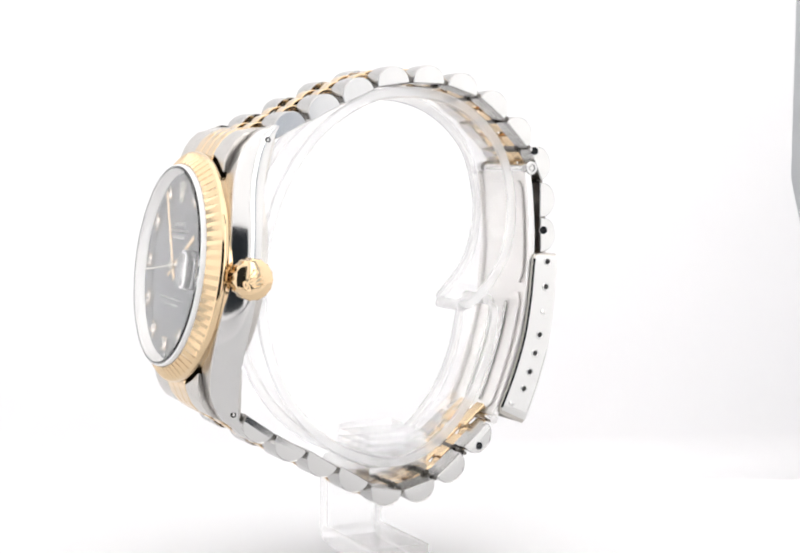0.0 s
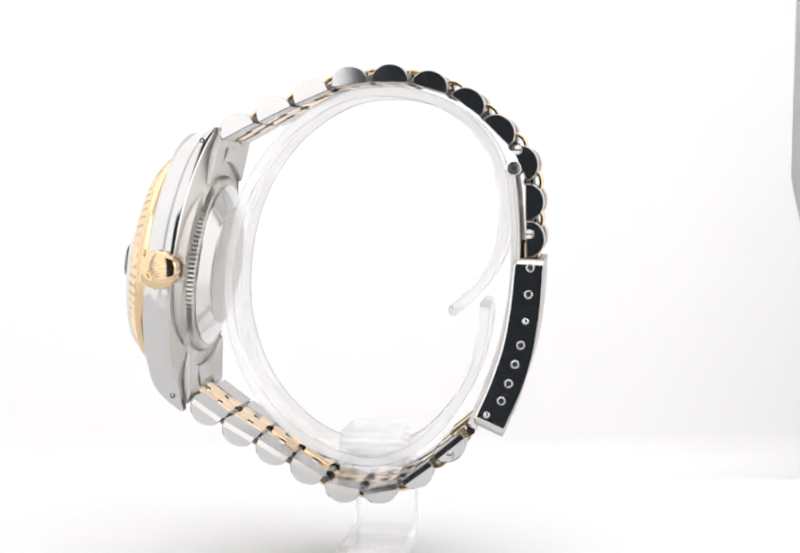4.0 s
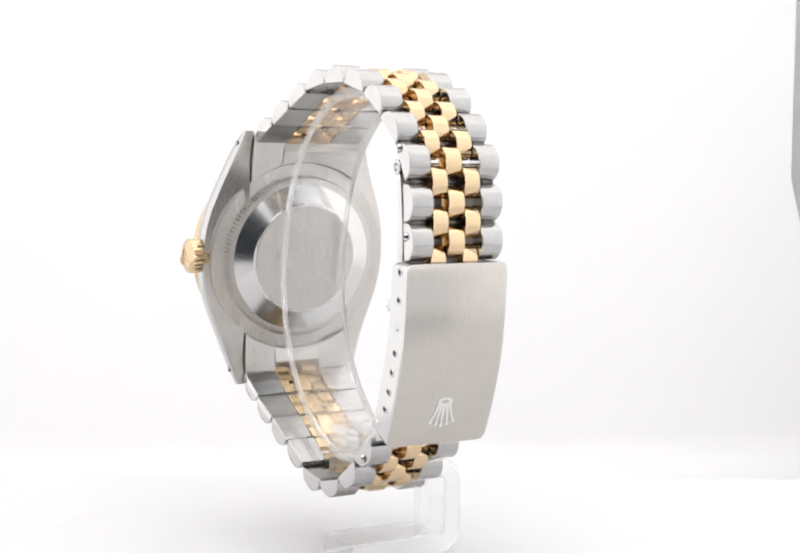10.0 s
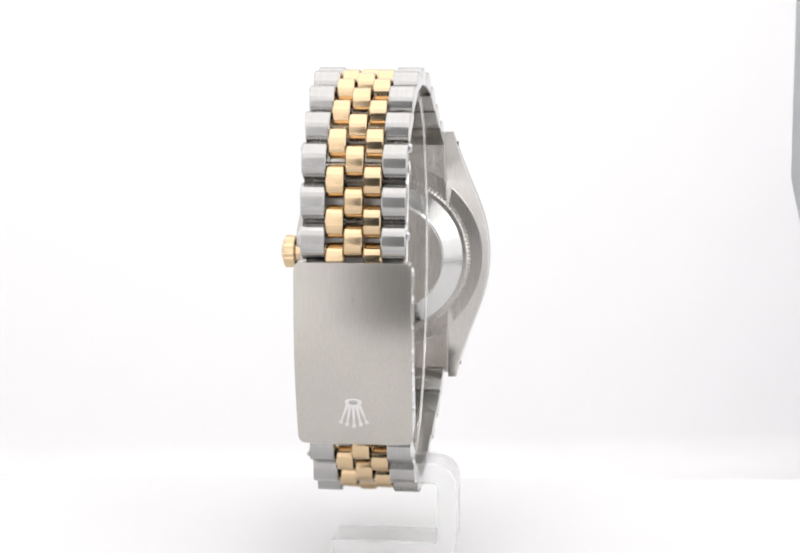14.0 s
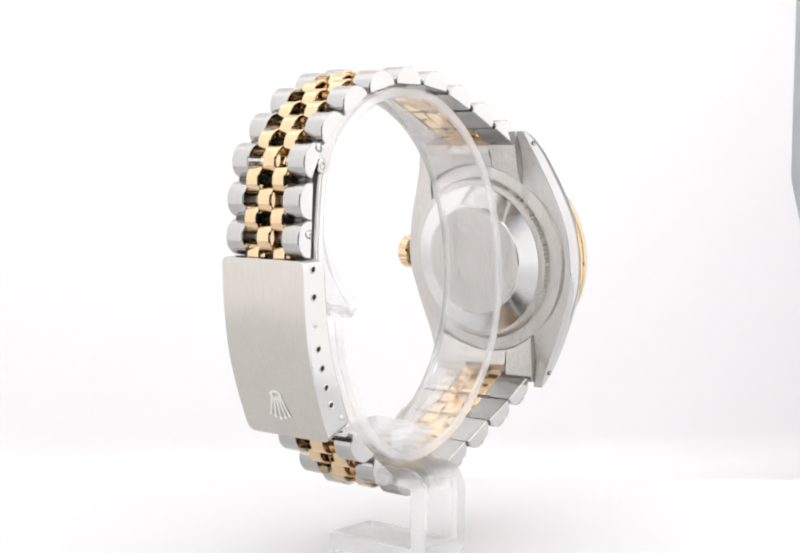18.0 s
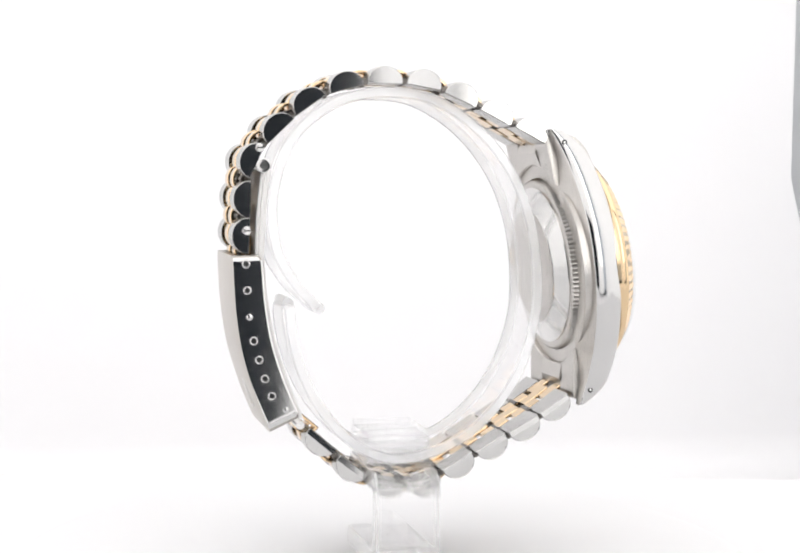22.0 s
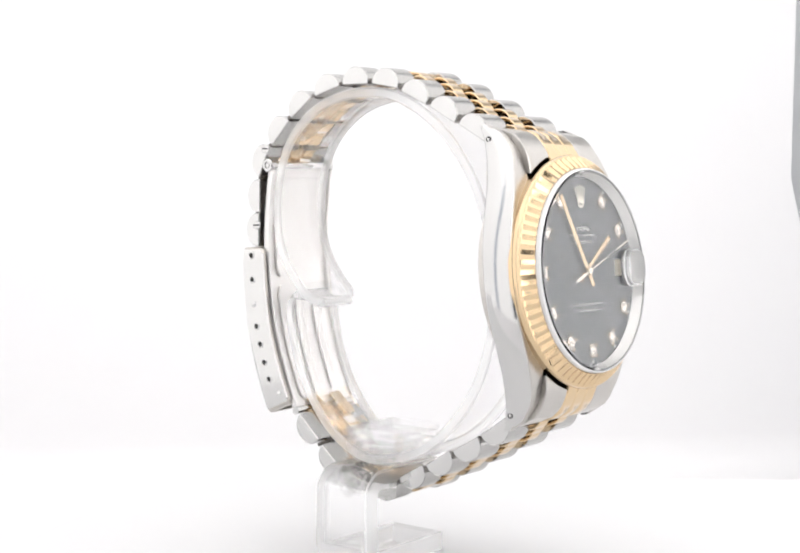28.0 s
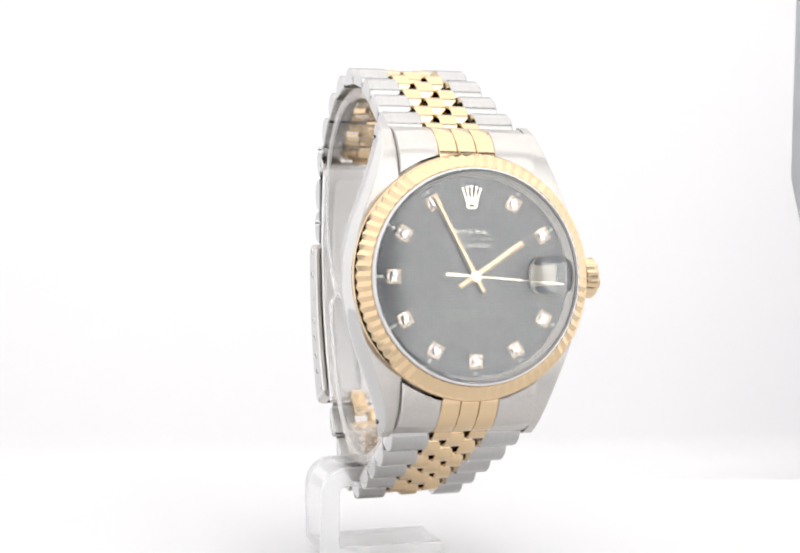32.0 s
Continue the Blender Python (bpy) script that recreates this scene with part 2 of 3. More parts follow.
def build_box():
    # the sweep: floor that rises into the back wall, one sheet of 2 mm
    R = 0.014
    prof = [(FRONT + 0.002, FLOOR)] + [(BACK - R + R * math.sin(a), FLOOR + R - R * math.cos(a)) for a in [i * math.pi / 60 for i in range(31)]] + [(BACK, -0.02), (BACK, -0.006), (BACK, 0.02), (BACK, 0.06), (BACK, TOP)]
    bm = bmesh.new()
    rings = []
    for k, (y, z) in enumerate(prof):
        right = 0.60 if z < 0.0 else (SWEEP_EDGE + 0.01 if z < 0.03 else SWEEP_EDGE)
        a, b = prof[max(k - 1, 0)], prof[min(k + 1, len(prof) - 1)]
        d = math.hypot(b[0] - a[0], b[1] - a[1])
        n = ((b[1] - a[1]) / d * 0.002, -(b[0] - a[0]) / d * 0.002)
        rings.append([boxed(-0.6, y, z), boxed(right, y, z), boxed(right, y + n[0], z + n[1]), boxed(-0.6, y + n[0], z + n[1])])
    loft(rings, bm=bm)
    bmesh.ops.recalc_face_normals(bm, faces=bm.faces)
    me = bpy.data.meshes.new("backdrop")
    bm.to_mesh(me)
    bm.free()
    me.materials.append(SWEEP)
    tagged(new("backdrop", me), "white paper sweep of a photo light box", "backdrop", kind="structure")
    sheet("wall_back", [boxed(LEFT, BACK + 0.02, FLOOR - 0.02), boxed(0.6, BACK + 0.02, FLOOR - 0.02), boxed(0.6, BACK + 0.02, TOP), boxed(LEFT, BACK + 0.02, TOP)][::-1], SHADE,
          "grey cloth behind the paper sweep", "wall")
    # sides and ceiling stand out of view and light the box by their own glow
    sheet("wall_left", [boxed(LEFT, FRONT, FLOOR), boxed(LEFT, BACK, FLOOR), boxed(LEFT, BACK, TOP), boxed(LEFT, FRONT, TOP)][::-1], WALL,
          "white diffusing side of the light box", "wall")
    # rear run is grey without glow, to darken what the clasp cover reflects
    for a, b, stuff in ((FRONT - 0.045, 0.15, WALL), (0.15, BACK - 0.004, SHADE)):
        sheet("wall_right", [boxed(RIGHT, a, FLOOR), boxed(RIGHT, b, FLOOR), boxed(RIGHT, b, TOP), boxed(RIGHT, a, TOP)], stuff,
              "white diffusing side of the light box" if stuff is WALL else "unseen grey rear side of the light box, dark for reflections", "wall")
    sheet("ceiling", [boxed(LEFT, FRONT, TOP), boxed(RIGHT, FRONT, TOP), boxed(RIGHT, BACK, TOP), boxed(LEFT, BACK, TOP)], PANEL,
          "glowing white ceiling of the light box, in place of lamps", "ceiling")


def build_front():
    # white front cloth with the opening for the camera
    y = FRONT
    x0, x1, zt = -0.046, 0.076, 0.16
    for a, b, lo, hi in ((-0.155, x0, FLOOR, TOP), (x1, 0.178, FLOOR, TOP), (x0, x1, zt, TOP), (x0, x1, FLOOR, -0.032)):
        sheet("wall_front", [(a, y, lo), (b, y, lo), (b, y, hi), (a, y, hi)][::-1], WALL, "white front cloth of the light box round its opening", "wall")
    # unseen dim panels at both front corners, added for the greyer reflections
    for a, b in ((0.178, 0.275), (-0.215, -0.155)):
        sheet("wall_front", [(a, y - 0.003, FLOOR), (b, y - 0.003, FLOOR), (b, y - 0.003, TOP), (a, y - 0.003, TOP)][::-1], DIM_PANEL, "unseen grey-blue panel, added to dim the watch's reflections", "wall")
    # unseen panel, added and placed to brighten the reflection in the dial
    lamp = tagged(new("reflection_panel"), "unseen upright glowing panel, added for the dial's bright reflection", "lamp")
    bm = bmesh.new()
    prism([(-39, -115), (39, -115), (39, 115), (-39, 115)], 0, 8, bm=bm)
    part("housing", bm, SHADE, lamp)
    part("diffuser", prism([(-38, -112), (38, -112), (38, 112), (-38, 112)], 8.2, 9.5), GLOW_FACE, lamp)
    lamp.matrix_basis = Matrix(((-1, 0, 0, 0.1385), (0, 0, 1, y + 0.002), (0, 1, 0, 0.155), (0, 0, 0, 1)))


def build_turntable():
    root = tagged(new("turntable"), "round white plastic turntable", "turntable")
    part("platter", lathe([(0, 0), (58.6, 0), (59.3, -0.04), (59.6, -0.12), (57.2, -0.12), (57.2, -3), (0, -3)], 128), PLATTER, root)
    part("base", lathe([(0, -3.2), (55, -3.2), (55.5, -4), (57, -39), (0, -39.9)], 128), PLATTER, root)
    # the low stage round it, open in its middle
    rings = []
    for i in range(128):
        a = 2 * math.pi * (i + 0.5) / 128
        c, n = math.cos(a), math.sin(a)
        k = min(205 / max(abs(c), 1e-6), (61.5 if n > 0 else 75) / max(abs(n), 1e-6))
        rings.append([(58 * c, 58 * n, -0.13), (58 * c, 58 * n, -39.9), (k * c, k * n, -39.9), (k * c, k * n, -2.2), ((k - 0.5) * c, (k - 0.5) * n, -0.9), ((k - 1.6) * c, (k - 1.6) * n, -0.13)])
    bm = loft(rings + rings[:1], caps=False)
    bmesh.ops.remove_doubles(bm, verts=bm.verts[:], dist=1e-4)
    tagged(new("floor_stage", mesh_of("floor_stage", bm, PLATTER, 35)), "low white plastic stage round the turntable", "floor", kind="structure")
    return root


# ---------------------------------------------------------------- wristwatch
AXLE = 0.05498
watch = tagged(new("wristwatch"), "two-tone steel and gold wristwatch with black dial on a clear stand", "watch")
stand = tagged(new("watch_stand"), "clear acrylic watch stand with open ring and bent foot", "stand")

# pose of the case in the watch's space: x to 3 o'clock, y to 12 o'clock, z out of the dial
CASE = Matrix.Translation(Vector((-1.9, 35.6, -6.8)) * MM) @ Matrix((
    (-1, 0, 0, 0), (0, -math.sin(radians(7.1)), math.cos(radians(7.1)), 0),
    (0, math.cos(radians(7.1)), math.sin(radians(7.1)), 0), (0, 0, 0, 1))) @ pose(0, 0, 0, 0, 0, -1.0)

HALF = [(0, 17.85), (4, 17.6), (8, 16.65), (12, 15.1), (16, 13.55), (20, 12.2), (22.3, 11.6)]
BACKN = [(0, -5.9), (8, -5.95), (13.5, -6.25), (18.5, -7.15), (20.7, -7.9), (22.3, -8.6)]
TOPN = [(0, -1.5), (8, -1.5), (13, -1.75), (17.1, -2.6), (19, -3.45), (20.4, -4.4), (21.3, -5.7), (22.1, -7.7)]


def curve(x, table):
    """Like interp, but eased into a smooth line."""
    k = min(1.0, (22.3 - x) / 2.5)
    return sum(interp(abs(x + d * k), table) * w for d, w in ((-2.6, 0.06), (-1.8, 0.13), (-0.9, 0.2), (0, 0.22), (0.9, 0.2), (1.8, 0.13), (2.6, 0.06)))


def build_case():
    bm = bmesh.new()
    # two flanks that run from lug to lug
    for sx in (-1, 1):
        rings = []
        for i in range(121):
            b = -22.25 + 44.5 * i / 120
            h, lo, hi = curve(abs(b), HALF), curve(abs(b), BACKN), curve(abs(b), TOPN)
            hi = max(hi, lo + 0.4)
            root = 10.1
            k = min(1.0, (hi - lo) / 4.4)
            # a flat polished band behind, a rounded shoulder that leans in towards the dial
            flat = lo + 1.3 * k
            arc = [(u, -0.95 * u ** 1.7) for u in (0.0, 0.06, 0.16, 0.3, 0.45, 0.6, 0.75, 0.88, 0.96, 1.0)]
            sec = [(root, hi)] + [(h + w * k - (0.12 if u == 1.0 else 0.0), flat + (hi - flat) * u) for u, w in reversed(arc)]
            sec += [(h, flat - 0.1 * k), (h - 0.015 * k, lo + 0.95 * k), (h - 0.045 * k, lo + 0.7 * k), (h - 0.095 * k, lo + 0.45 * k), (h - 0.16 * k, lo + 0.22 * k), (h - 0.3 * k, lo), (h - 0.38 * k, lo - 0.03 * k), (root, lo - (0.35 + 1.25 * min(1.0, max(0.0, (18.0 - abs(b)) / 6.0))) * k)]
            rings.append([(sx * x, b, z) for x, z in sec])
        loft(rings, bm=bm)
    # body between them
    rings = []
    for i in range(9):
        b = -13.2 + 26.4 * i / 8
        rings.append([(-10.2, b, -3.3), (10.2, b, -3.3), (10.2, b, -6.6), (-10.2, b, -6.6)])
    loft(rings, bm=bm)
    bmesh.ops.recalc_face_normals(bm, faces=bm.faces)
    bm.normal_update()
    for f in bm.faces:
        f.material_index = 0 if abs(f.normal.x) > 0.72 else 1
    case = part("case", bm, [FLANK, CASE_SATIN], watch, "polished and brushed steel case with four lugs", CASE, smooth=28)
    # lug holes: solid plugs, black for the shade inside a hole
    hole = bmesh.new()
    bmesh.ops.create_cone(hole, cap_ends=True, segments=20, radius1=0.42, radius2=0.42, depth=0.5)
    hole = mesh_of("lug_hole", hole, RECESS_SHADE, 40)
    tip = mesh_of("spring_bar_tip", lathe([(0, 0.29), (0.15, 0.28), (0.22, 0.25), (0.22, 0.1), (0, 0.1)], 12), STEEL, 40)
    for sx in (-1, 1):
        for sy in (-1, 1):
            h = interp(20.0, HALF)
            m = pose(sx * (h - 0.1) * MM, sy * 19.95 * MM, -6.75 * MM, 0, 90 * sx, 0)
            part("lug_hole", hole, None, case, at=m)
            part("spring_bar_tip", tip, None, case, at=m)
    return case


def build_bezel():
    n = 144
    prof = [(15.1, 0.3), (15.12, 1.3), (15.35, 1.36), (16.95, 0.05), (17.08, -0.1), (17.19, -0.2), (17.27, -0.4), (17.31, -0.62), (17.31, -0.82), (17.27, -1.06), (17.1, -1.34), (17.1, -1.95), (15.1, -1.95), (15.1, 0.3)]

    def wave(i, j):
        deep = {2: 0.14, 3: 0.48, 4: 0.32}.get(j, 0.0)
        return -deep if i % 2 else 0.0
    part("fluted_bezel", lathe(prof, n, wave=wave), GOLD, watch, "fluted yellow gold bezel", CASE, smooth=12)


def build_crystal():
    rim = lathe([(13.95, 0.05), (14.15, 0.3), (14.85, 1.42), (15.05, 1.42), (15.05, -0.2), (13.95, -0.2), (13.95, 0.05)], 96)
    part("rehaut", rim, RIM, watch, "polished steel inner ring", CASE)
    # pale ring added round the glass to imitate light caught in its edge
    part("crystal_edge_ring", lathe([(14.80, 1.0), (15.08, 1.0), (15.08, 1.75), (15.0, 1.95), (14.80, 2.05), (14.80, 1.0)], 96), EDGE_RING, watch, "pale ring painted as the crystal's bright edge", CASE)
    bm = lathe([(0, 2.2), (14.2, 2.2), (14.45, 2.15), (14.68, 2.0), (14.78, 1.75), (14.78, 1.44), (14.6, 1.46), (14.45, 1.56), (0, 1.56)], 96)
    crystal = part("crystal", bm, GLASS, watch, "clear flat watch crystal", CASE, smooth=6)
    crystal.visible_shadow = False
    # date magnifier, a small plano-convex lens
    rings = []
    for s, h in ((1.0, 2.16), (1.0, 2.55), (0.985, 2.72), (0.93, 2.9), (0.8, 3.06), (0.6, 3.18), (0.38, 3.25), (0.15, 3.28), (0.02, 3.285)):
        ring = []
        for i in range(48):
            a = 2 * math.pi * i / 48
            e = 0.68
            ring.append((10.6 + s * 3.3 * math.copysign(abs(math.cos(a)) ** e, math.cos(a)), 0.1 + s * 2.85 * math.copysign(abs(math.sin(a)) ** e, math.sin(a)), h))
        rings.append(ring)
    lens = part("date_magnifier", loft(rings), GLASS, crystal, "raised glass date lens", smooth=30)
    lens.visible_shadow = False


def box_bm(x0, x1, y0, y1, z0, z1, bm=None, turn=0.0):
    ca, sa = math.cos(turn), math.sin(turn)
    return prism([(x * ca - y * sa, x * sa + y * ca) for x, y in ((x0, y0), (x1, y0), (x1, y1), (x0, y1))], z0, z1, bm=bm)


def emblem(s, h0, h1, bm=None, inset=0.0):
    """Five tapered bars fanning out of a small oval foot."""
    bm = bm or bmesh.new()
    for k in range(-2, 3):
        a = radians(10 * k)
        ln = 1.0 - 0.06 * abs(k)
        d, q = (math.sin(a), math.cos(a)), (math.cos(a), -math.sin(a))
        base = (0.11 * k * s, 0.1 * s)
        o = []
        for along, wide in ((0, 0.065), (ln * 0.84, 0.03), (ln * 0.88, 0.07), (ln * 0.95, 0.075), (ln, 0.045)):
            o.append((base[0] + d[0] * along * s + q[0] * wide * s, base[1] + d[1] * along * s + q[1] * wide * s))
        for along, wide in ((ln, -0.045), (ln * 0.95, -0.075), (ln * 0.88, -0.07), (ln * 0.84, -0.03), (0, -0.065)):
            o.append((base[0] + d[0] * along * s + q[0] * wide * s, base[1] + d[1] * along * s + q[1] * wide * s))
        prism(o, h0, h1, bm=bm, inset=inset)
    lo = [(0.33 * s * math.cos(i * math.pi / 12), 0.17 * s * math.sin(i * math.pi / 12)) for i in range(24)]
    li = [(x * 0.55, y * 0.5) for x, y in lo]
    loft([[(x, y, h0) for x, y in lo], [(x, y, h1) for x, y in lo], [(x, y, h1) for x, y in li], [(x, y, h0) for x, y in li]], caps=False, bm=bm)
    return bm


def build_dial():
    dial = part("dial", lathe([(0, 0), (14.4, 0), (14.4, -0.4), (0, -0.4)], 96), DIAL, watch, "glossy black dial", CASE)
    setting = bmesh.new()
    prism([(-1.1, -1.1), (1.1, -1.1), (1.1, 1.1), (-1.1, 1.1)], 0.0, 0.2, bm=setting)
    for x in (-0.86, 0.86):
        for y in (-0.86, 0.86):
            lo = [(x + 0.34 * math.cos(a * math.pi / 4), y + 0.34 * math.sin(a * math.pi / 4)) for a in range(8)]
            prism(lo, 0.2, 0.5, bm=setting, inset=0.4)
    setting = mesh_of("stone_setting", setting, mat("gold_stone_setting", (0.55, 0.45, 0.33), 0.25, 1.0), 20)
    stone = bmesh.new()
    rings = []
    for r, h, tw in ((1.02, 0.2, 0), (1.02, 0.26, 0), (0.75, 0.42, 0.5), (0.42, 0.5, 0)):
        ring = [(math.cos(2 * math.pi * (i + tw) / 12), math.sin(2 * math.pi * (i + tw) / 12)) for i in range(12)]
        rings.append([(r * x / max(abs(x), abs(y)) ** 0.6, r * y / max(abs(x), abs(y)) ** 0.6, h) for x, y in ring])
    loft(rings, bm=stone)
    bmesh.ops.triangulate(stone, faces=stone.faces[:])
    stone = mesh_of("diamond", stone, GEM, None)
    dot = mesh_of("lume_dot", lathe([(0, 0.08), (0.2, 0.08), (0.22, 0.02), (0.22, 0)], 12), LUME, 30)
    for k in (1, 2, 4, 5, 6, 7, 8, 9, 10, 11):
        a = radians(30 * k)
        m = Matrix.Translation(Vector((11.75 * math.sin(a), 11.75 * math.cos(a), 0.0)) * MM) @ pose(0, 0, 0, 0, 0, -30 * k) @ Matrix.Scale(0.9, 4)
        part("hour_marker", setting, None, dial, "square diamond hour marker", m)
        part("lume_dot", dot, None, dial, at=Matrix.Translation(Vector((13.4 * math.sin(a), 13.4 * math.cos(a), 0)) * MM))
        part("diamond", stone, None, dial, at=m)
    part("emblem", emblem(2.65, 0.0, 0.25), PALE, dial, "applied gold emblem of five fanned bars", Matrix.Translation(Vector((-0.3, 9.85, 0)) * MM))
    # minute strokes
    tick = bmesh.new()
    for k in range(60):
        a = -2 * math.pi * k / 60
        box_bm(-0.045, 0.045, 13.2, 13.75, 0, 0.02, bm=tick, turn=a)
    part("minute_track", tick, TRACK, dial)
    # print as plain bars, one for each sign
    for x0, x1, y, w, count in ((-2.5, 2.5, 6.3, 0.72, 5), (-3.7, -0.4, 5.3, 0.3, 6), (0.1, 4.0, 5.3, 0.3, 9), (-2.6, 2.8, 4.35, 0.56, 8), (-4.6, -0.5, -4.9, 0.26, 11), (-0.1, 4.2, -4.9, 0.26, 11),
                                (-3.7, -0.2, -5.8, 0.26, 10), (0.2, 3.5, -5.8, 0.26, 9), (-3.3, -1.3, -13.75, 0.22, 5), (1.3, 3.3, -13.75, 0.22, 4)):
        row = bmesh.new()
        step = (x1 - x0) / count
        for k in range(count):
            a = x0 + k * step - 0.2
            wide = step * (0.55 if k % 3 else 0.68)
            box_bm(a, a + wide * 0.34, y - w / 2, y + w / 2, 0, 0.015, bm=row)
            box_bm(a + wide * 0.5, a + wide, y - w / 2 + (k % 2) * w * 0.3, y - w / 2 + w * (0.45 + 0.3 * (k % 2)), 0, 0.015, bm=row)
        part("print_line", row, INK, dial)
    frame_bm = box_bm(8.6, 11.9, -1.05, 1.45, 0.0, 0.03)
    part("date_window", frame_bm, PAPER, dial, "ivory date card in its window")
    return dial


def hand_mesh(name, length, tail, w0, w1, z, bm=None):
    o = [(-w0, -tail), (w0, -tail), (w0, length * 0.15), (w1, length - 0.2), (w1 * 0.6, length), (-w1 * 0.6, length), (-w1, length - 0.2), (-w0, length * 0.15)]
    bm = loft([[(x, y, z) for x, y in o], [(x, y, z + 0.06) for x, y in o], [(x * 0.45, y * 0.985, z + 0.2) for x, y in o]])
    lathe([(0, z + 0.3), (0.75, z + 0.3), (0.8, z + 0.2), (0.8, z), (0, z)], 24, bm=bm)
    return bm


def build_dial_pointers():
    hour = part("hour_hand", hand_mesh("hour_hand", 8.7, 2.7, 0.4, 0.52, 0.2), GOLD, watch, "yellow gold baton hour hand", CASE @ pose(0, 0, 0, 0, 0, -56.9))
    minute = part("minute_hand", hand_mesh("minute_hand", 12.7, 2.5, 0.48, 0.42, 0.42), GOLD, watch, "yellow gold baton minute hand", CASE @ pose(0, 0, 0, 0, 0, 28.1))
    bm = box_bm(-0.1, 0.1, -4.3, 12.8, 0.78, 0.84)
    box_bm(-0.2, 0.2, -4.4, -1.6, 0.77, 0.85, bm=bm)
    lathe([(0, 0.92), (0.5, 0.92), (0.55, 0.72), (0, 0.72)], 20, bm=bm)
    second = part("second_hand", bm, PALE, watch, "thin gold running second hand", CASE)
    return hour, minute, second


def build_caseback():
    n = 240

    def wave(i, j):
        return -0.35 if j in (4, 5) and i % 2 else 0.0
    prof = [(0, -6.0), (16.6, -6.0), (16.6, -7.35), (16.4, -7.45), (14.45, -7.5), (14.2, -8.3), (13.6, -8.45), (13.0, -8.5), (13.0, -8.6), (0, -8.6)]
    bevel = [(0, -8.4), (13.0, -8.5), (12.95, -8.7), (9.8, -9.9), (9.6, -10.02), (9.5, -10.02), (0, -10.02)]
    disc = [(0, -9.9), (9.4, -9.9), (9.4, -10.06), (9.3, -10.1), (0, -10.1)]
    part("back_bevel", lathe(bevel, 120), BEVEL, watch, "polished steel bevel of the caseback", CASE, smooth=6)
    part("back_disc", lathe(disc, 120), CASE_SATIN, watch, "satin steel disc of the caseback", CASE, smooth=6)
    part("caseback", lathe(prof, n, wave=wave), CASE_SATIN, watch, "domed steel screw-down caseback with knurled edge", CASE, smooth=5)


def build_crown():
    m = CASE @ Matrix.Translation(Vector((0, 0.15, -4.3)) * MM) @ pose(0, 0, 0, 0, 90, 0)
    n = 60

    def wave(i, j):
        return -0.16 if j in (4, 5) and i % 4 in (2, 3) else 0.0
    prof = [(0, 16.5), (2.0, 16.5), (2.0, 17.6), (2.7, 17.7), (3.0, 17.9), (3.0, 19.5), (2.85, 19.7), (2.6, 19.86), (2.2, 20.03), (1.7, 20.17), (1.1, 20.27), (0.5, 20.32), (0, 20.33)]
    crown = part("winding_crown", lathe(prof, n, wave=wave), GOLD, watch, "knurled yellow gold winding crown", m, smooth=25)
    part("emblem", emblem(2.5, 19.8, 20.4, inset=0.3), GOLD, crown, at=pose(0, 0, 0, 0, 0, -50) @ pose(0, -0.0015, 0))
    return crown


# bracelet: middles of the flat undersides, in the watch's y and z, and their slopes
UPPER = [(21.6, 13.4, 152), (15.9, 16.1, 153), (10.2, 18.75, 156), (4.3, 20.7, 171), (-1.85, 21.1, 180), (-7.85, 20.15, 196),
         (-13.5, 17.55, 215.5), (-18.15, 13.5, 224.5), (-21.8, 8.85, 245), (-22.78, 3.1, 269), (-22.98, -2.55, 268)]
LOWER = [(26.3, -29.75, 35), (21.2, -32.95, 30), (15.85, -35.85, 32), (10.4, -38.75, 31), (4.9, -41.5, 11), (-0.85, -41.45, -13), (-6.35, -38.8, -37), (-11.3, -34.45, -40)]


def half_width(y):
    return interp(y, [(-26, 7.6), (-23, 7.65), (-2, 8.3), (8, 8.7), (24, 9.8)])


def centre_line(y):
    return interp(y, [(-5, -2.35), (26, -2.05)])


def link_place(y, z, slope, x):
    """Pose of a link: its y axis along the bracelet, z outward."""
    a = radians(slope)
    t = (math.cos(a), math.sin(a))
    return Matrix(((-1, 0, 0, x * MM), (0, t[0], t[1], y * MM), (0, t[1], -t[0], z * MM), (0, 0, 0, 1)))


def link_mesh(name, w, length, height, top, cap, base=0.35, lean=0.0, side=0, facet=0.0):
    """A half-round link: flat below, arched above, end faces polished, edges eased."""
    n = 14
    first, last = (-length / 2, 0.0), (length / 2, 0.0)
    arch = [first] + [(-length / 2 * math.cos(math.pi * i / n), base + (height - base) * math.sin(math.pi * i / n)) for i in range(n + 1)] + [last]
    bm = bmesh.new()
    k = 0.16
    rings = []
    for x, s in ((-w, 1), (-w + k, 0), (w - k, 0), (w, 1)):
        k = lean if x * side > 0 else 0.0
        ring = []
        for y, z in arch:
            d = facet * max(0.0, (z - 0.906) / 1.94) if s and x * side > 0 else 0.0
            ring.append((x + k * y - math.copysign(d, x), y * (1 - 0.055 * s), (0.12 if s else 0.0) + z * (1 - 0.09 * s)))
        rings.append(ring)
    loft(rings, bm=bm, caps=False)
    # end caps in two planes, a narrow inner one and an outer one that leans back
    for ring, turn in ((bm.verts[:len(arch)], 1), (bm.verts[-len(arch):], -1)):
        for run in (ring[2:-2], ring[:3] + ring[-3:]):
            bm.faces.new(run[::turn]).material_index = 1
    return mesh_of(name, bm, [top, cap], 4 if facet else 30)


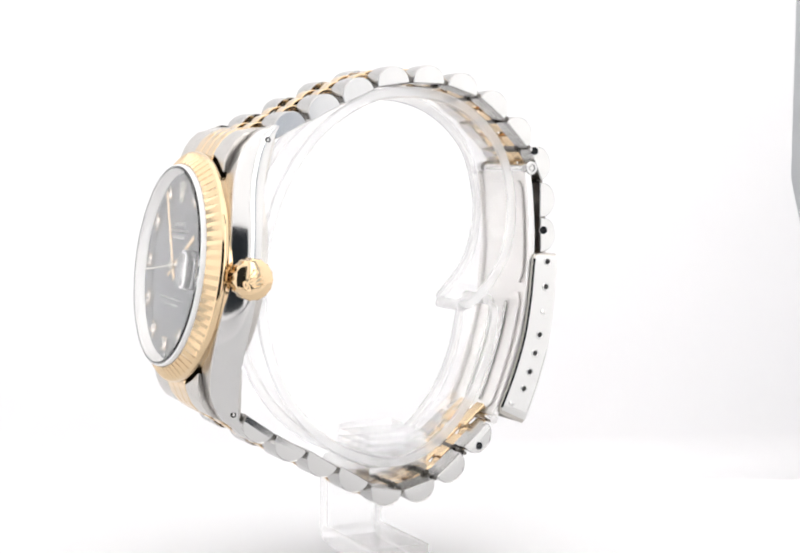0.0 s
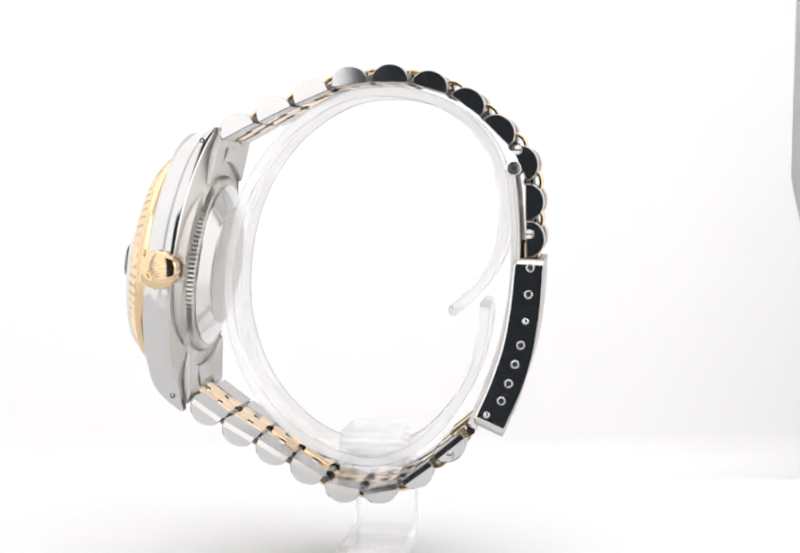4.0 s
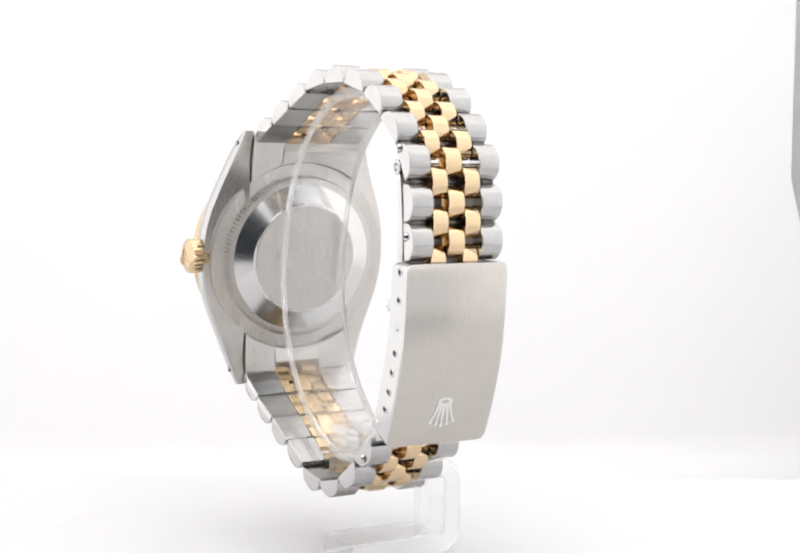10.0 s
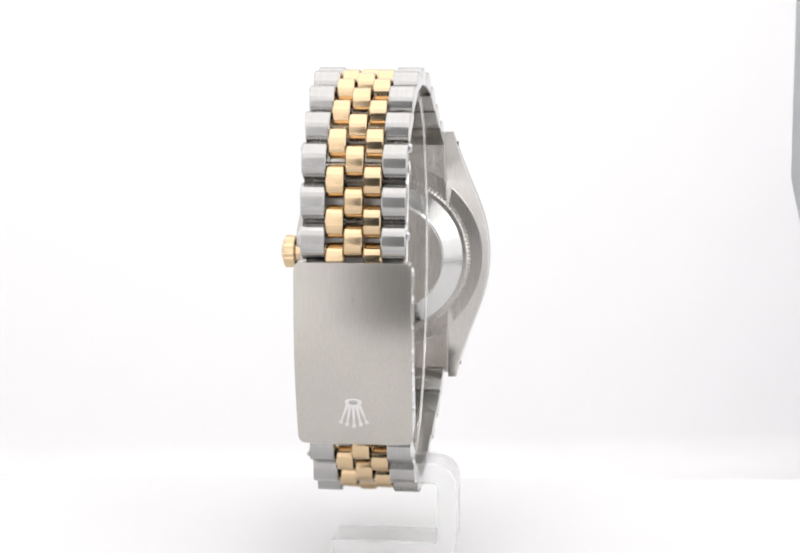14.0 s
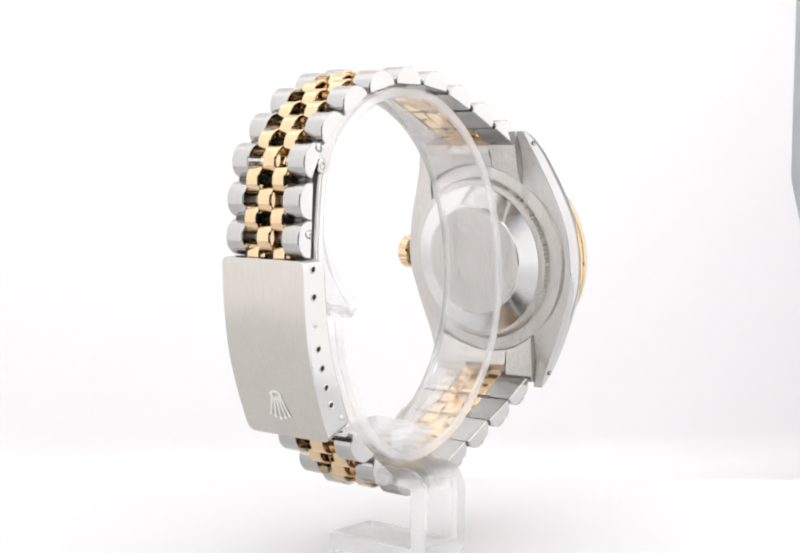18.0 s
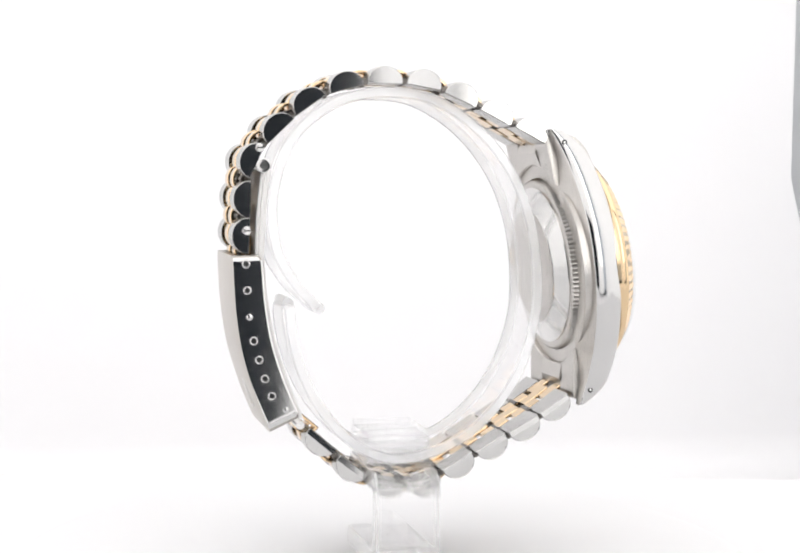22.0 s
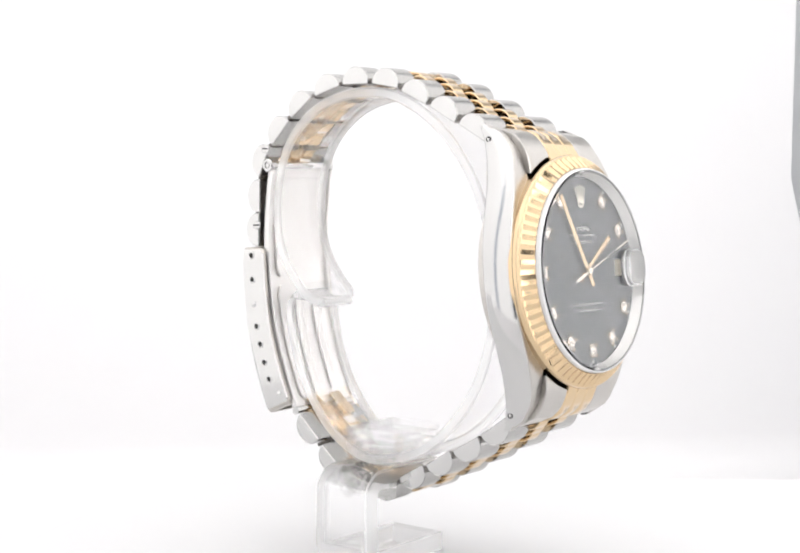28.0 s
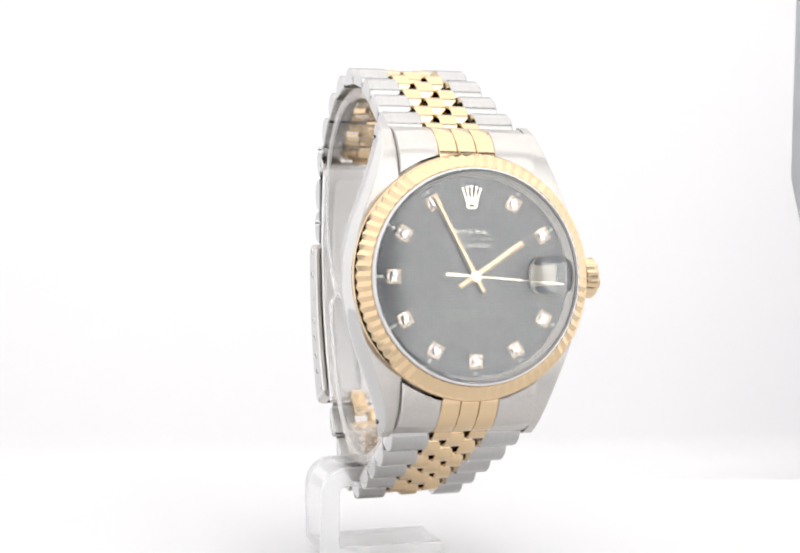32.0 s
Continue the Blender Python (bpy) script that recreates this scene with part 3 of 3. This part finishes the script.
def bead_mesh(name, w, length, height, wall=0.5, base=0.35):
    """A gold bead folded from sheet: flat below, arched above, open at both ends."""
    n = 12

    def loop(d):
        lg, top = length / 2 - d, height - d
        foot = max(base, d + 0.05)
        return [(-lg, d)] + [(-lg * math.cos(math.pi * i / n), foot + (top - foot) * math.sin(math.pi * i / n)) for i in range(n + 1)] + [(lg, d)]
    rings = []
    for x, d in ((-w + 0.12, wall), (-w, wall * 0.75), (-w, 0.14), (-w + 0.14, 0.0), (w - 0.14, 0.0), (w, 0.14), (w, wall * 0.75), (w - 0.12, wall), (-w + 0.12, wall)):
        rings.append([(x, y, z) for y, z in loop(d)])
    bm = loft(rings, caps=False)
    bmesh.ops.remove_doubles(bm, verts=bm.verts[:], dist=1e-5)
    return mesh_of(name, bm, GOLD, 30)


def build_bracelet():
    steel = {}
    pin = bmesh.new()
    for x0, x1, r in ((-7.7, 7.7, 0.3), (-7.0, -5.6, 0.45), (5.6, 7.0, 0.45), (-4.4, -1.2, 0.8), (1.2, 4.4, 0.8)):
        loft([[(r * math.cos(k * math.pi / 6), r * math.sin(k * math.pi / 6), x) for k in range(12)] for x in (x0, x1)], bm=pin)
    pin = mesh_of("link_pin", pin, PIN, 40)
    bead = bead_mesh("gold_bead", 1.33, 4.9, 2.6)
    bead_side = bead_mesh("gold_bead", 1.28, 4.9, 2.6)
    for chain in (UPPER, LOWER):
        for i, (y, z, s) in enumerate(chain):
            hw = half_width(y)
            cx = centre_line(y)
            w = round((hw - 4.1) / 2, 2)
            for sx in (-1, 1):
                # the outer faces follow the bracelet's taper
                lean = (0.055 if chain is UPPER else -0.055) * sx * (0.4 if y < -20 else 1)
                facet = 0.32 if chain is LOWER else 0.0
                key = (w, lean, facet, sx)
                if key not in steel:
                    steel[key] = link_mesh("outer_link", w, 5.62, 2.85, BRUSHED, STEEL, lean=lean, side=-sx, facet=facet)
                part("outer_link", steel[key], None, watch, "half-round brushed steel outer link", link_place(y, z, s, cx + sx * (4.12 + w)))
            part("center_bead", bead, None, watch, "polished gold centre bead", link_place(y, z, s, cx))
            # flanking beads stand half a pitch on
            if i + 1 < len(chain):
                y2, z2, s2 = chain[i + 1]
                sm = (s + s2) / 2
                lift = 1.4 * math.sin(radians(abs(s2 - s)) / 2)
                ym, zm = (y + y2) / 2, (z + z2) / 2
            else:
                y1, z1, s1 = chain[i - 1]
                sm, lift = s, -0.8
                ym, zm = y + (y - y1) * 0.47, z + (z - z1) * 0.47
            a = radians(sm)
            if i + 1 < len(chain):
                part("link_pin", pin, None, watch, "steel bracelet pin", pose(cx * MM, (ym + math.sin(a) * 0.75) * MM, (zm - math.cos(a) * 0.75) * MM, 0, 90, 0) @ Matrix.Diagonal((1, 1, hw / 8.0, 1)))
            ym, zm = ym + math.sin(a) * lift, zm - math.cos(a) * lift
            for sx in (-1, 1):
                part("flank_bead", bead_side, None, watch, "polished gold flanking bead", link_place(ym, zm, sm, cx + sx * 2.74))
        # first flanking pair under the end link
        (y, z, s), (y2, z2, s2) = chain[0], chain[1]
        for sx in (-1, 1):
            part("flank_bead", bead_side, None, watch, "polished gold flanking bead",
                 link_place(y - (y2 - y) * 0.46, z - (z2 - z) * 0.46, s, centre_line(y) + sx * 2.74))


def build_end_links():
    top = [(12.5, -1.45), (15.5, -1.5), (17.5, -1.8), (19.3, -2.75), (20.6, -3.95), (21.5, -5.4), (21.8, -7.1)]

    def curve_of_end(y):
        return interp(y, top)
    # black ring stands in for the shade deep in the slot round the bezel
    part("gap_shade", lathe([(14.0, -6.1), (16.6, -6.1), (16.6, -4.9), (14.0, -4.9), (14.0, -6.1)], 96), RECESS_SHADE, watch, "black ring painted as shade round the bezel's foot", CASE)
    for sy in (-1, 1):
        bm = bmesh.new()

        def section(x, k, drop=0.0, end=21.4):
            inner = math.sqrt(max(16.6 ** 2 - x * x, 1))
            edge = math.sqrt(17.65 ** 2 - x * x)
            face = [(edge + (21.8 - edge) * j / 6, curve_of_end(edge + (21.8 - edge) * j / 6)) for j in range(7)]
            low = [(end, -8.7), (end - 1.0, -8.95), (inner + 0.2, -8.25), (inner, -8.05), (inner, -6.4), (edge, -6.4)]
            return [(x, sy * y, z - k - drop) for y, z in face] + [(x, sy * y, z + k) for y, z in low]
        for x0, x1 in ((-10.04, -4.25), (4.25, 9.9)):
            xs = [x0 + (x1 - x0) * i / 8 for i in range(9)]
            loft([section(x0, 0.12)] + [section(x, 0) for x in [x0 + 0.15] + xs[1:-1] + [x1 - 0.15]] + [section(x1, 0.12)], bm=bm)
        loft([section(-4.3 + 8.6 * i / 8, 0.02, 0.9, 19.7) for i in range(9)], bm=bm)
        end = part("end_link", bm, CASE_SATIN, watch, "solid steel end link between the lugs", CASE, smooth=20)
        for x in (-2.83, 0, 2.83):
            rings = []
            for q, k in ((x - 1.39, 0.18), (x - 1.25, 0), (x + 1.25, 0), (x + 1.39, 0.18)):
                rings.append([(q, sy * y, z + 0.03 - k if j < len(top) else z + k) for j, (y, z) in enumerate(top + [(21.2, -8.3), (19, -7.2), (12.5, -5.5)])])
            part("gold_insert", loft(rings), GOLD, end, "polished gold insert")


CLASP_OUT = [(-25.8, -5.6), (-25.65, -9.0), (-25.3, -14.0), (-24.4, -20.0), (-22.75, -25.8), (-20.85, -30.8), (-19.85, -33.1)]
HOLES = [(-23.73, -6.83), (-23.5, -10.9), (-23.15, -15.0), (-22.48, -18.7), (-21.64, -21.65), (-20.73, -24.63), (-19.64, -27.35), (-17.4, -29.6)]


def build_clasp():
    x0, x1 = -11.0, 6.32
    path = smooth_path(CLASP_OUT, 6)
    # closer steps where the ends are rounded
    for end, inner in ((0, 1), (-1, -2)):
        a, b = path[end], path[inner]
        extra = [(a[0] + (b[0] - a[0]) * k, a[1] + (b[1] - a[1]) * k) for k in (0.12, 0.3, 0.55)]
        path = [a] + extra + path[1:] if end == 0 else path[:-1] + extra[::-1] + [a]
    rings = []
    t = 0.75
    for i, (y, z) in enumerate(path):
        a, b = path[max(i - 1, 0)], path[min(i + 1, len(path) - 1)]
        d = math.hypot(b[0] - a[0], b[1] - a[1])
        n = (-(b[1] - a[1]) / d, (b[0] - a[0]) / d)
        s = i / (len(path) - 1)
        depth = 4.5 + 0.9 * s
        far = min(math.dist(path[0], (y, z)), math.dist(path[-1], (y, z)))
        q = 1.3 - math.sqrt(max(1.3 ** 2 - (1.3 - far) ** 2, 0)) if far < 1.3 else 0.0
        depth -= 0.8 * q
        r = 0.38 + 0.45 * q
        sec = [(x0 + r, 0), (x1 - r, 0), (x1 - 0.08, 0.08), (x1, r), (x1, r + 0.12), (x1, depth - 0.45), (x1, depth - 0.3), (x1 - 0.2, depth), (x1 - t, depth), (x1 - t, t), (x0 + t, t), (x0 + t, depth), (x0 + 0.2, depth), (x0, depth - 0.3), (x0, depth - 0.45), (x0, r + 0.12), (x0, r), (x0 + 0.08, 0.08)]
        cx, tight = (x0 + x1) / 2, 1 - 0.75 * q / (x1 - x0) * 2
        rings.append([(cx + (x - cx) * tight, y + n[0] * h, z + n[1] * h) for x, h in sec])
    bm = loft(rings)
    bm.faces.ensure_lookup_table()
    bm.normal_update()
    for f in bm.faces:
        f.material_index = 1 if abs(f.normal.x) > 0.8 else 0
    cover = part("clasp_cover", bm, [SATIN, STEEL], watch, "curved satin steel clasp cover with polished sides", smooth=25)
    # adjustment holes are plugs too, with the inner shade as black colour
    bore = mesh_of("adjustment_hole", lathe([(0, 0.02), (0.42, 0.02), (0.42, -0.2), (0, -0.2)], 20), RECESS_SHADE, 40)
    ring = mesh_of("hole_rim", lathe([(0.40, -0.1), (0.41, 0.03), (0.46, 0.09), (0.53, 0.11), (0.60, 0.09), (0.66, 0.03), (0.68, -0.1)], 24), STEEL, 40)
    pin = mesh_of("pin_head", lathe([(0, 0.12), (0.3, 0.1), (0.5, 0.0), (0.5, -0.2), (0, -0.2)], 20), STEEL, 40)
    for sx, x in ((1, x1), (-1, x0)):
        for k, (y, z) in enumerate(HOLES):
            m = pose((x + sx * 0.02) * MM, y * MM, z * MM, 0, 90 * sx, 0)
            if k in (2, 7):
                part("pin_head", pin, None, cover, at=m)
            else:
                part("hole_rim", ring, None, cover, at=m)
                part("adjustment_hole", bore, None, cover, at=m)
    # engraved emblem on the cover
    ca, sa = math.cos(radians(19.3)), math.sin(radians(19.3))
    m = Matrix(((-1, 0, 0, -2.4 * MM), (0, sa, -ca, -22.65 * MM), (0, -ca, -sa, -26.3 * MM), (0, 0, 0, 1)))
    part("emblem", emblem(3.9, -0.4, 0.06), RIM, cover, "engraved emblem of five fanned bars", m)
    # folding blades
    inner = smooth_path([(-21.0, 8.2), (-21.6, 4.0), (-22.1, -4.0), (-21.6, -12.0), (-20.0, -20.0), (-17.4, -27.6), (-15.5, -32.0)], 5)
    blade = part("folding_blade", strip(inner, -9.9, 5.15, 0.7), FROST, watch, "steel folding clasp blade with raised edges")
    for x in (-9.68, 4.93):
        part("blade_flange", strip([(y + 0.6, z) for y, z in inner[1:-1]], x - 0.35, x + 0.35, 0.8, r=0.15), FROST, blade)
    middle = len(inner) // 2
    for run in (inner[3:middle], inner[middle:-2]):
        part("inner_plate", strip([(y + 0.72, z) for y, z in run], -7.95, 3.25, 0.5, r=0.12, ease=0.8), FROST, blade, "frosted steel inner plate")
    knuckle = mesh_of("hinge_knuckle", lathe([(0, 0.02), (0.34, 0.02), (0.4, -0.1), (0.55, -0.1), (0.62, 0.12), (0.95, 0.14), (1.1, 0.02), (1.1, -1.2), (0, -1.2)], 28), FLANK, 30)
    for sx in (-1, 1):
        part("hinge_knuckle", knuckle, None, blade, at=pose((-2.35 + sx * 7.75) * MM, -20.95 * MM, 8.25 * MM, 0, 90 * sx, 0))
    for x in (-4.6, -0.1):
        part("blade_rib", strip([(y + 1.25, z) for y, z in inner[middle + 1:-3]], x - 0.3, x + 0.3, 0.35, r=0.1, ease=0.3), FLANK, blade, "polished lengthwise rib")
    hinge = bmesh.new()
    bmesh.ops.create_cone(hinge, cap_ends=True, segments=20, radius1=0.75, radius2=0.75, depth=15.0)
    part("hinge_pin", hinge, STEEL, blade, at=pose(-2.35 * MM, -20.95 * MM, 8.2 * MM, 0, 90, 0))
    hinge = bmesh.new()
    bmesh.ops.create_cone(hinge, cap_ends=True, segments=20, radius1=0.7, radius2=0.7, depth=14.5)
    part("hinge_pin", hinge, STEEL, blade, at=pose(-2.35 * MM, -14.9 * MM, -32.3 * MM, 0, 90, 0))
    # screws in the side links by the clasp
    screw = lathe([(0, 0.03), (0.62, 0.03), (0.72, -0.04), (0.72, -0.5), (0, -0.5)], 24)
    screw = mesh_of("link_screw", screw, FLANK, 30)
    # screw slot is a thin raised bar, its shade painted black
    slot = mesh_of("screw_slot", box_bm(-0.1, 0.1, -0.55, 0.55, 0.0, 0.045), RECESS_SHADE, 30)
    for y, z, sides in ((-21.35, 11.0, (-1, 1)), (-23.35, -1.75, (-1, 1)), (-11.6, -36.1, (-1,))):
        for sx in sides:
            cx, hw = centre_line(y), half_width(y)
            screw_at = pose((cx + sx * (hw + 0.2)) * MM, y * MM, z * MM, 0, 90 * sx, 30 * sx)
            held = part("link_screw", screw, None, watch, "slotted steel link screw", screw_at)
            part("screw_slot", slot, None, held)


# ---------------------------------------------------------------- clear stand
RING = [(-12.0, -15.0), (-16.1, -11.0), (-19.0, -6.3), (-20.2, -1.0), (-20.0, 4.9), (-18.0, 11.4), (-14.0, 16.2), (-8.4, 19.5), (-1.6, 20.75), (6.3, 19.8), (14.2, 15.1),
        (20.2, 8.0), (23.6, 0.0), (25.0, -8.8), (24.6, -17.2), (21.7, -25.7), (16.6, -32.6), (10.0, -37.2), (1.0, -39.3), (-6.6, -36.4), (-12.2, -30.4), (-15.5, -24.0), (-17.1, -17.8), (-17.4, -13.2)]


def build_stand():
    path = smooth_path(RING, 6)
    ring = strip(path, -6.9, 5.0, -1.75, r=-0.3, ease=2.6)
    ring.normal_update()
    for f in ring.faces:
        f.material_index = 1 if abs(f.normal.x) > 0.3 else 0
    part("open_ring", ring, [ACRYL, ACRYL_EDGE], stand, "clear acrylic open ring")
    for y, z in ((-11.5, -14.2), (-16.5, -13.3)):
        lip = bmesh.new()
        bmesh.ops.create_cone(lip, cap_ends=True, segments=24, radius1=0.9, radius2=0.9, depth=7.2)
        part("rounded_lip", lip, ACRYL_EDGE, stand, at=pose(-0.95 * MM, y * MM, z * MM, 0, 90, 0))
    saddle = bmesh.new()
    for z0, z1, d, lean in ((-34.6, -33.6, 4.85, 0.1), (-35.7, -34.65, 4.95, -0.08), (-36.8, -35.75, 5.1, 0.05), (-37.9, -36.85, 5.15, -0.1), (-39.0, -37.95, 5.2, 0.0)):
        o = [(-6.9, 1.05 - d + lean), (5.0, 1.05 - d - lean), (5.0, 1.05 + d - lean), (-6.9, 1.05 + d + lean)]
        prism(o, z0, z1, bm=saddle, inset=0.04)
    part("saddle", saddle, ACRYL_BLOCK, stand, "ridged clear acrylic saddle")
    # bent strip: tongue, post and foot
    out = [(-6.9, -39.05)] + [(8.2 + 4.0 * math.sin(i * math.pi / 16), -43.05 + 4.0 * math.cos(i * math.pi / 16)) for i in range(9)]
    out += [(8.7 + 3.5 * math.cos(i * math.pi / 16), -51.43 - 3.5 * math.sin(i * math.pi / 16)) for i in range(9)] + [(-7.9, -54.93)]
    rings = []
    t = 3.2
    for i, (x, z) in enumerate(out):
        a, b = out[max(i - 1, 0)], out[min(i + 1, len(out) - 1)]
        d = math.hypot(b[0] - a[0], b[1] - a[1])
        nx, nz = (b[1] - a[1]) / d, -(b[0] - a[0]) / d
        y0, y1, r = -4.15, 6.1, 0.25
        sec = [(y0 + r, 0), (y1 - r, 0), (y1, r), (y1, t - r), (y1 - r, t), (y0 + r, t), (y0, t - r), (y0, r)]
        rings.append([(x + nx * h, y, z + nz * h) for y, h in sec])
    foot = loft(rings)
    foot.normal_update()
    for f in foot.faces:
        f.material_index = 1 if abs(f.normal.y) > 0.3 else 0
    part("bent_foot", foot, [ACRYL_BLOCK, ACRYL_EDGE], stand, "bent clear acrylic post and foot")


build_box()
build_front()
build_turntable()
build_case()
build_bezel()
build_crystal()
build_dial()
hour_hand, minute_hand, second_hand = build_dial_pointers()
build_caseback()
build_crown()
build_end_links()
build_bracelet()
build_clasp()
build_stand()


# ---------------------------------------------------------------- turning
def motions():
    def turn(t):
        return pose(0, 0, AXLE, 0, 0, 1.3 - 8.742 * (t - 13.2))
    times = [float(t) for t in range(33)]
    walk(watch, [(t, turn(t)) for t in times])
    walk(stand, [(t, turn(t)) for t in times])
    walk(second_hand, [(t, CASE @ pose(0, 0, 0, 0, 0, -94.2 - 6.0 * (t - 32))) for t in times])
    walk(minute_hand, [(t, CASE @ pose(0, 0, 0, 0, 0, 28.1 - 0.1 * (t - 32))) for t in (0.0, 16.0, 32.0)])


motions()
